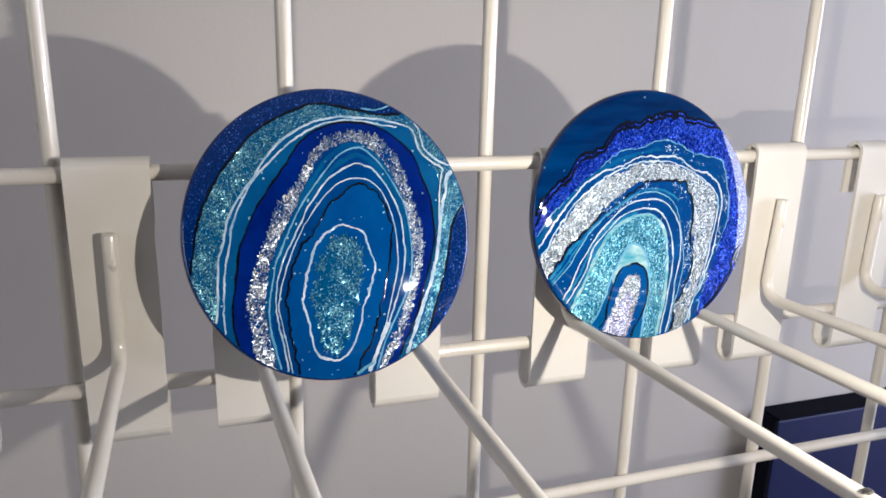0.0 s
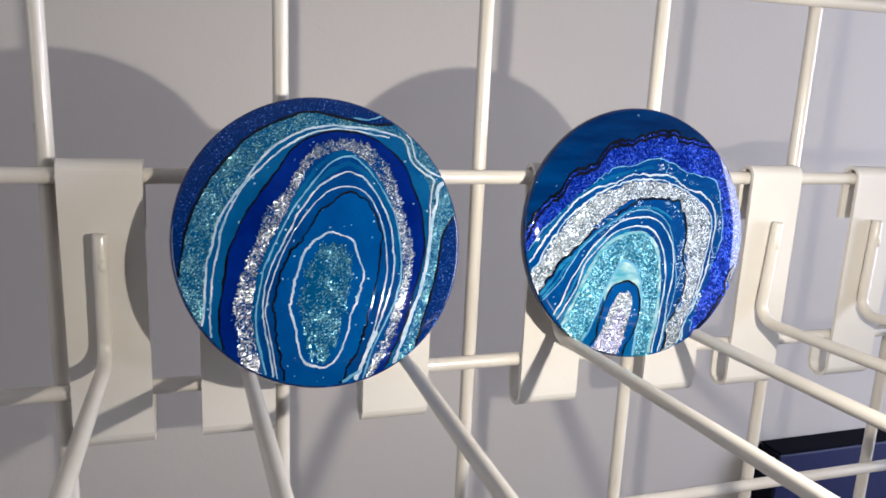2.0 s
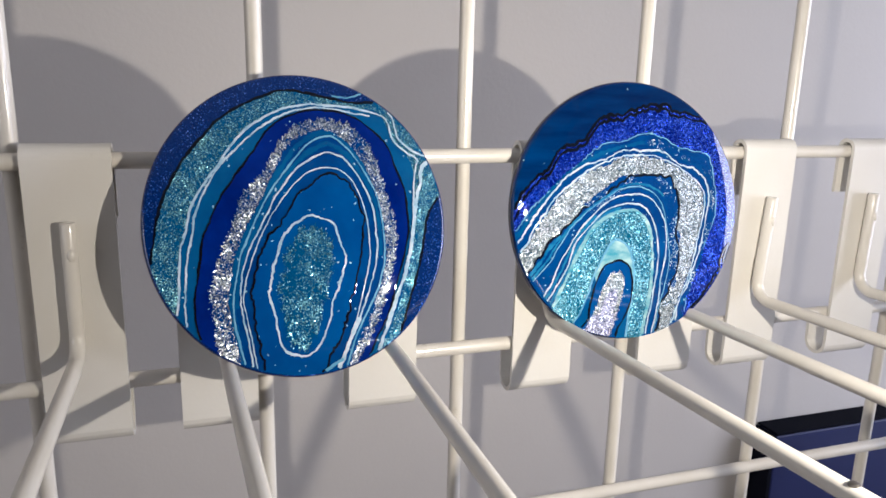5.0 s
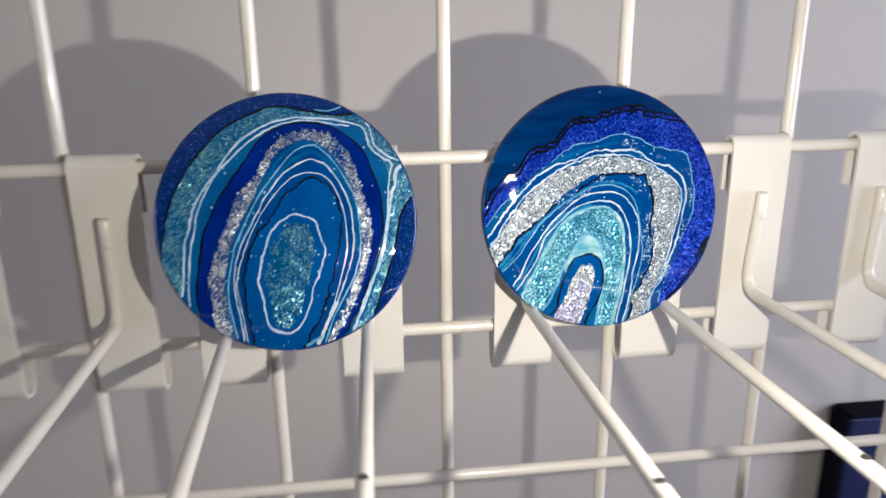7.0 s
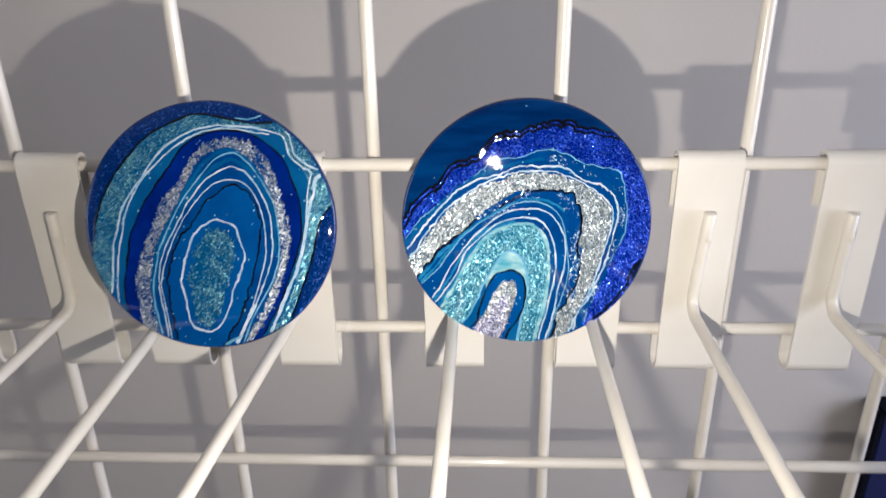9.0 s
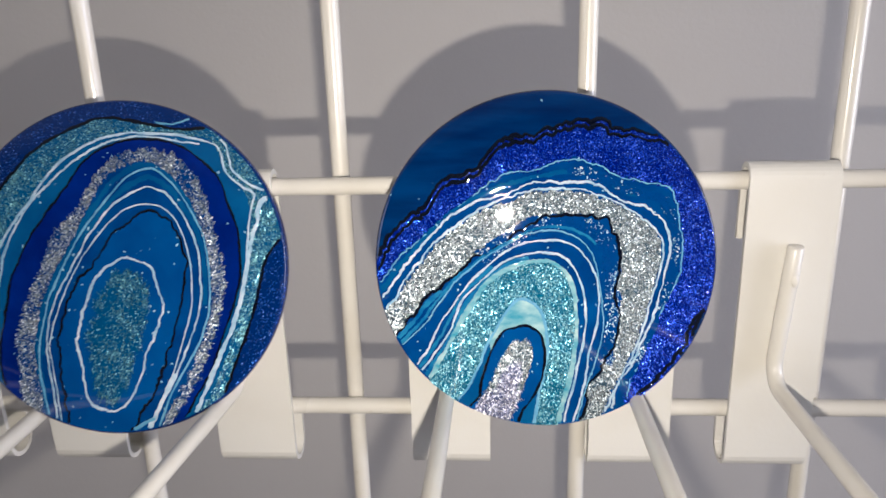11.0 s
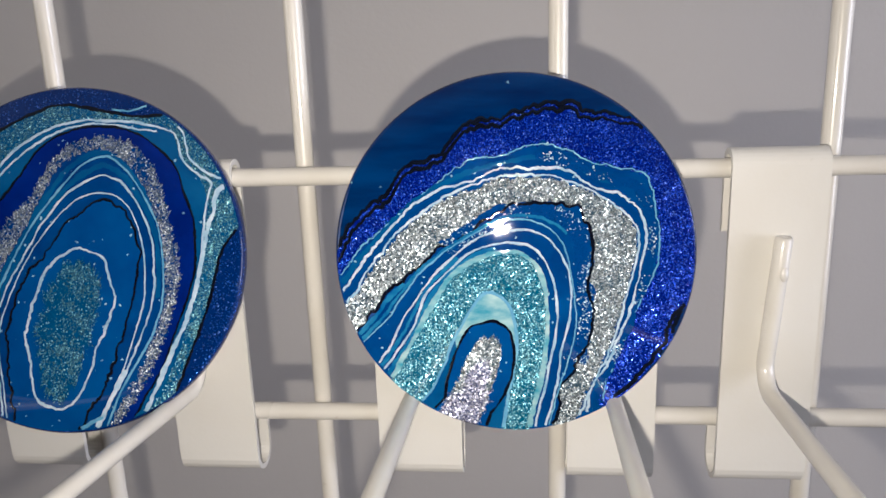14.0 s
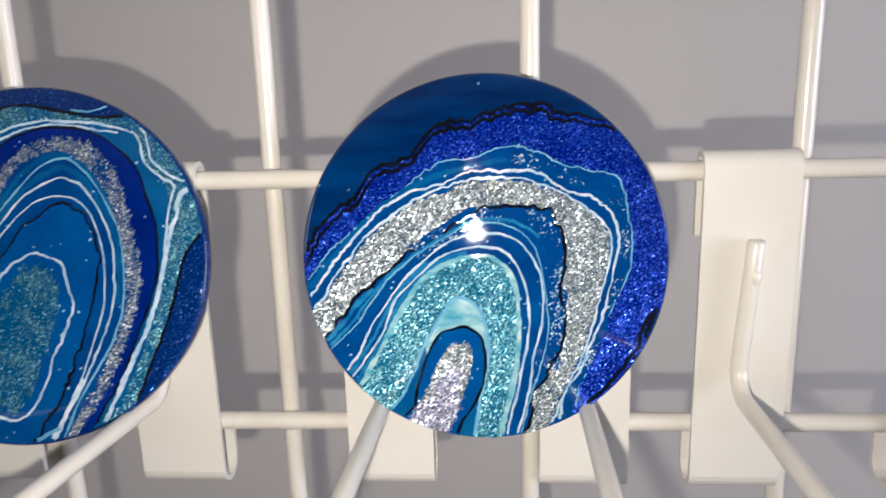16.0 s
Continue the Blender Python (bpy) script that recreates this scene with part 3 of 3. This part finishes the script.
one = coaster(pose(0.0301, 0.2290, 1.2170, 73.8, 0, 4.4) @ pose(0, 0, 0, 0, 0, -4.5), (0.036, -0.377), FAINT_GLITTER, "round blue resin coaster with nested oval geode bands")
one.fill("teal_glitter_band", ONE_A, SPARSE_TEAL, 1, "teal glitter band", 0.006, 0.004)
one.line("black_line", ONE_A, BLACK_INK, 1, 0.017, "thin black painted line", 0.006)
one.fill("teal_band", ONE_B1, TEAL, 2, "teal blue resin band", 0.005)
one.line("white_line", ONE_B1, WHITE_INK, 2, 0.0139, "thin white painted line", 0.005, 0.0, 74, 300)
one.line("white_line", ONE_B2, WHITE_INK, 3, 0.0118, "thin white painted line", 0.006, 0.0, 70, 300)
one.fill("royal_band", ONE_C, ROYAL, 4, "deep royal blue resin band", 0.005)
one.line("black_line", ONE_C, BLACK_INK, 4, 0.014, "thin black painted line", 0.005)
one.fill("silver_glitter_band", ONE_D, SPARSE_SILVER, 5, "silver glitter band", 0.012, 0.018)
one.fill("blue_band", ONE_E, MID, 6, "blue resin band", 0.012, 0.016)
one.line("teal_streak", between(ONE_E, ONE_F1, 0.5), TEAL, 61, 0.030, "soft teal streak in the resin", 0.010, 0.0, 60, 250)
one.line("teal_streak", between(ONE_F1, ONE_F2, 0.5), TEAL, 62, 0.034, "soft teal streak in the resin", 0.008, 0.0, 20, 200)
one.line("pale_line", ONE_F1, PALE_INK, 7, 0.011, "faint pale blue line", 0.004)
one.line("white_line", ONE_F2, WHITE_INK, 8, 0.0118, "thin white painted line", 0.006)
one.line("white_line", ONE_F3, WHITE_INK, 9, 0.0083, "thin white painted line", 0.004)
one.fill("bright_band", ONE_G, BRIGHT, 10, "bright blue resin band", 0.008, 0.0, 0.022)
one.line("black_line", ONE_G, BLACK_INK, 10, 0.013, "thin black painted line", 0.008, cusp=0.022)
one.line("white_line", ONE_H, WHITE_INK, 11, 0.0133, "white painted ring", 0.010)
one.fill("glitter_heart", ONE_K, HEART_TEAL, 12, "teal glitter heart of the geode", 0.03, 0.03)

one.strand("white_line", ((576, 791), (606, 747), (627, 686), (639, 633), (678, 584), (756, 530), (842, 499), (889, 478)), WHITE_INK, 40, 0.0125, "white painted strand near the rim")
one.strand("white_line", ((334, 798), (457, 779), (539, 755), (577, 706), (596, 634), (630, 576), (711, 514), (787, 476), (776, 411), (762, 296), (757, 133), (747, -29), (728, -150)), WHITE_INK, 41, 0.0115, "thin white painted line")
one.strand("white_line", ((888, 465), (831, 434), (809, 377), (811, 307), (787, 234), (774, 132), (759, 11), (744, -111), (696, -310), (639, -466), (583, -621), (539, -736), (490, -865)), WHITE_INK, 42, 0.0240, "white painted strand near the rim")
one.strand("white_smear", ((365, -617), (324, -710), (287, -803), (257, -877), (217, -961)), WHITE_INK, 43, 0.0250, "white smear where two lines meet")
one.strand("white_smear", ((252, -888), (192, -927), (133, -965)), PALE_INK, 44, 0.0160, "white smear where two lines meet")
one.strand("white_line", ((179, 872), (279, 865), (384, 898), (433, 895)), PALE_INK, 45, 0.0090, "pale wisp of paint near the rim")

two = coaster(pose(0.1564, 0.2339, 1.2158, 80.7, 0, 0.15), (-0.230, -0.810), DEEP, "round blue resin coaster with arched silver glitter bands")
two.fill("royal_glitter_band", TWO_A, ROYAL_GLITTER, 21, "royal blue glitter band", 0.010, 0.002, 0.026)
two.line("black_line", TWO_A, BLACK_INK, 21, 0.021, "thin black painted line", 0.010, cusp=0.026)
two.line("black_line", TWO_A, BLACK_INK, 21, 0.020, "thin black painted line", 0.010, -0.036, cusp=0.026)
two.fill("blue_band", TWO_B, MID, 23, "blue resin band", 0.014, 0.022)
two.line("pale_line", TWO_B, PALE_INK, 23, 0.007, "faint pale blue line", 0.014, 0.0, 0, 150)
two.line("teal_streak", between(TWO_B, TWO_C1, 0.55), TEAL, 51, 0.030, "soft teal streak in the resin", 0.012, 0.0, 5, 140)
two.fill("silver_glitter_band", between(TWO_C2, TWO_D, 0.30), SILVER_GLITTER, 26, "silver glitter band", 0.012, 0.012)
two.line("stray_glitter", between(TWO_B, TWO_C1, 0.5), STRAY_GLITTER, 59, 0.050, "loose silver flakes in blue resin", 0.012, 0.0, 8, 75)
two.line("white_line", TWO_C1, WHITE_INK, 24, 0.0128, "thin white painted line", 0.012)
two.line("white_line", TWO_C2, WHITE_INK, 25, 0.0120, "thin white painted line", 0.011)
two.fill("teal_band", TWO_E, MID, 27, "blue resin band", 0.010, 0.0, 0.024)
two.line("stray_glitter", between(TWO_E, TWO_F, 0.42), STRAY_GLITTER, 58, 0.095, "loose silver flakes in blue resin", 0.010, 0.0, 20, 100)
two.line("black_line", TWO_E, BLACK_INK, 27, 0.016, "thin black painted line", 0.010, cusp=0.024)
for share, width, first, last in ((0.35, 0.026, 120, 185), (0.75, 0.018, 60, 180)):
    two.line("teal_streak", between(TWO_E, TWO_F, share), PALE_TEAL, 52 + share, width, "soft teal streak in the resin", 0.008, 0.0, first, last)
two.line("teal_streak", between(TWO_G1, TWO_G2, 0.5), PALE_TEAL, 54, 0.020, "soft teal streak in the resin", 0.006, 0.0, 95, 190)
two.line("teal_streak", between(TWO_G2, TWO_H, 0.55), PALE_TEAL, 55, 0.026, "soft teal streak in the resin", 0.006, 0.0, 80, 195)
two.line("pale_line", TWO_F, PALE_INK, 28, 0.008, "faint pale blue line", 0.006)
two.line("white_line", TWO_G1, WHITE_INK, 29, 0.0120, "thin white painted line", 0.006)
two.line("white_line", TWO_G2, WHITE_INK, 30, 0.0128, "thin white painted line", 0.005)
two.fill("teal_glitter_band", TWO_H, TEAL_GLITTER, 31, "teal glitter band", 0.006, 0.004)
two.line("pale_line", TWO_H, CREAM, 31, 0.026, "pale cyan smear of paint", 0.006)
two.fill("blue_band", TWO_I, TEAL, 32, "teal blue resin arch", 0.005)
two.fill("pale_patch", [r if 6 < k < 15 else 40 for k, r in enumerate(TWO_I)], CREAM, 32, "pale cyan patch of resin", 0.005)
two.line("pale_line", TWO_I, PALE_INK, 32, 0.015, "pale blue painted line", 0.005)
two.fill("blue_arch", TWO_J, BRIGHT, 33, "bright blue resin arch", 0.004)
two.line("black_line", TWO_J, BLACK_INK, 33, 0.015, "thin black painted line", 0.004)
two.fill("glitter_heart", TWO_K, SILVER_GLITTER, 34, "silver glitter heart of the arch", 0.010, 0.014)
two.fill("violet_glitter_patch", [r * 0.62 if 3 < k < 22 else r for k, r in enumerate(TWO_K)], VIOLET_GLITTER, 35, "violet tinted glitter patch", 0.02, 0.03)
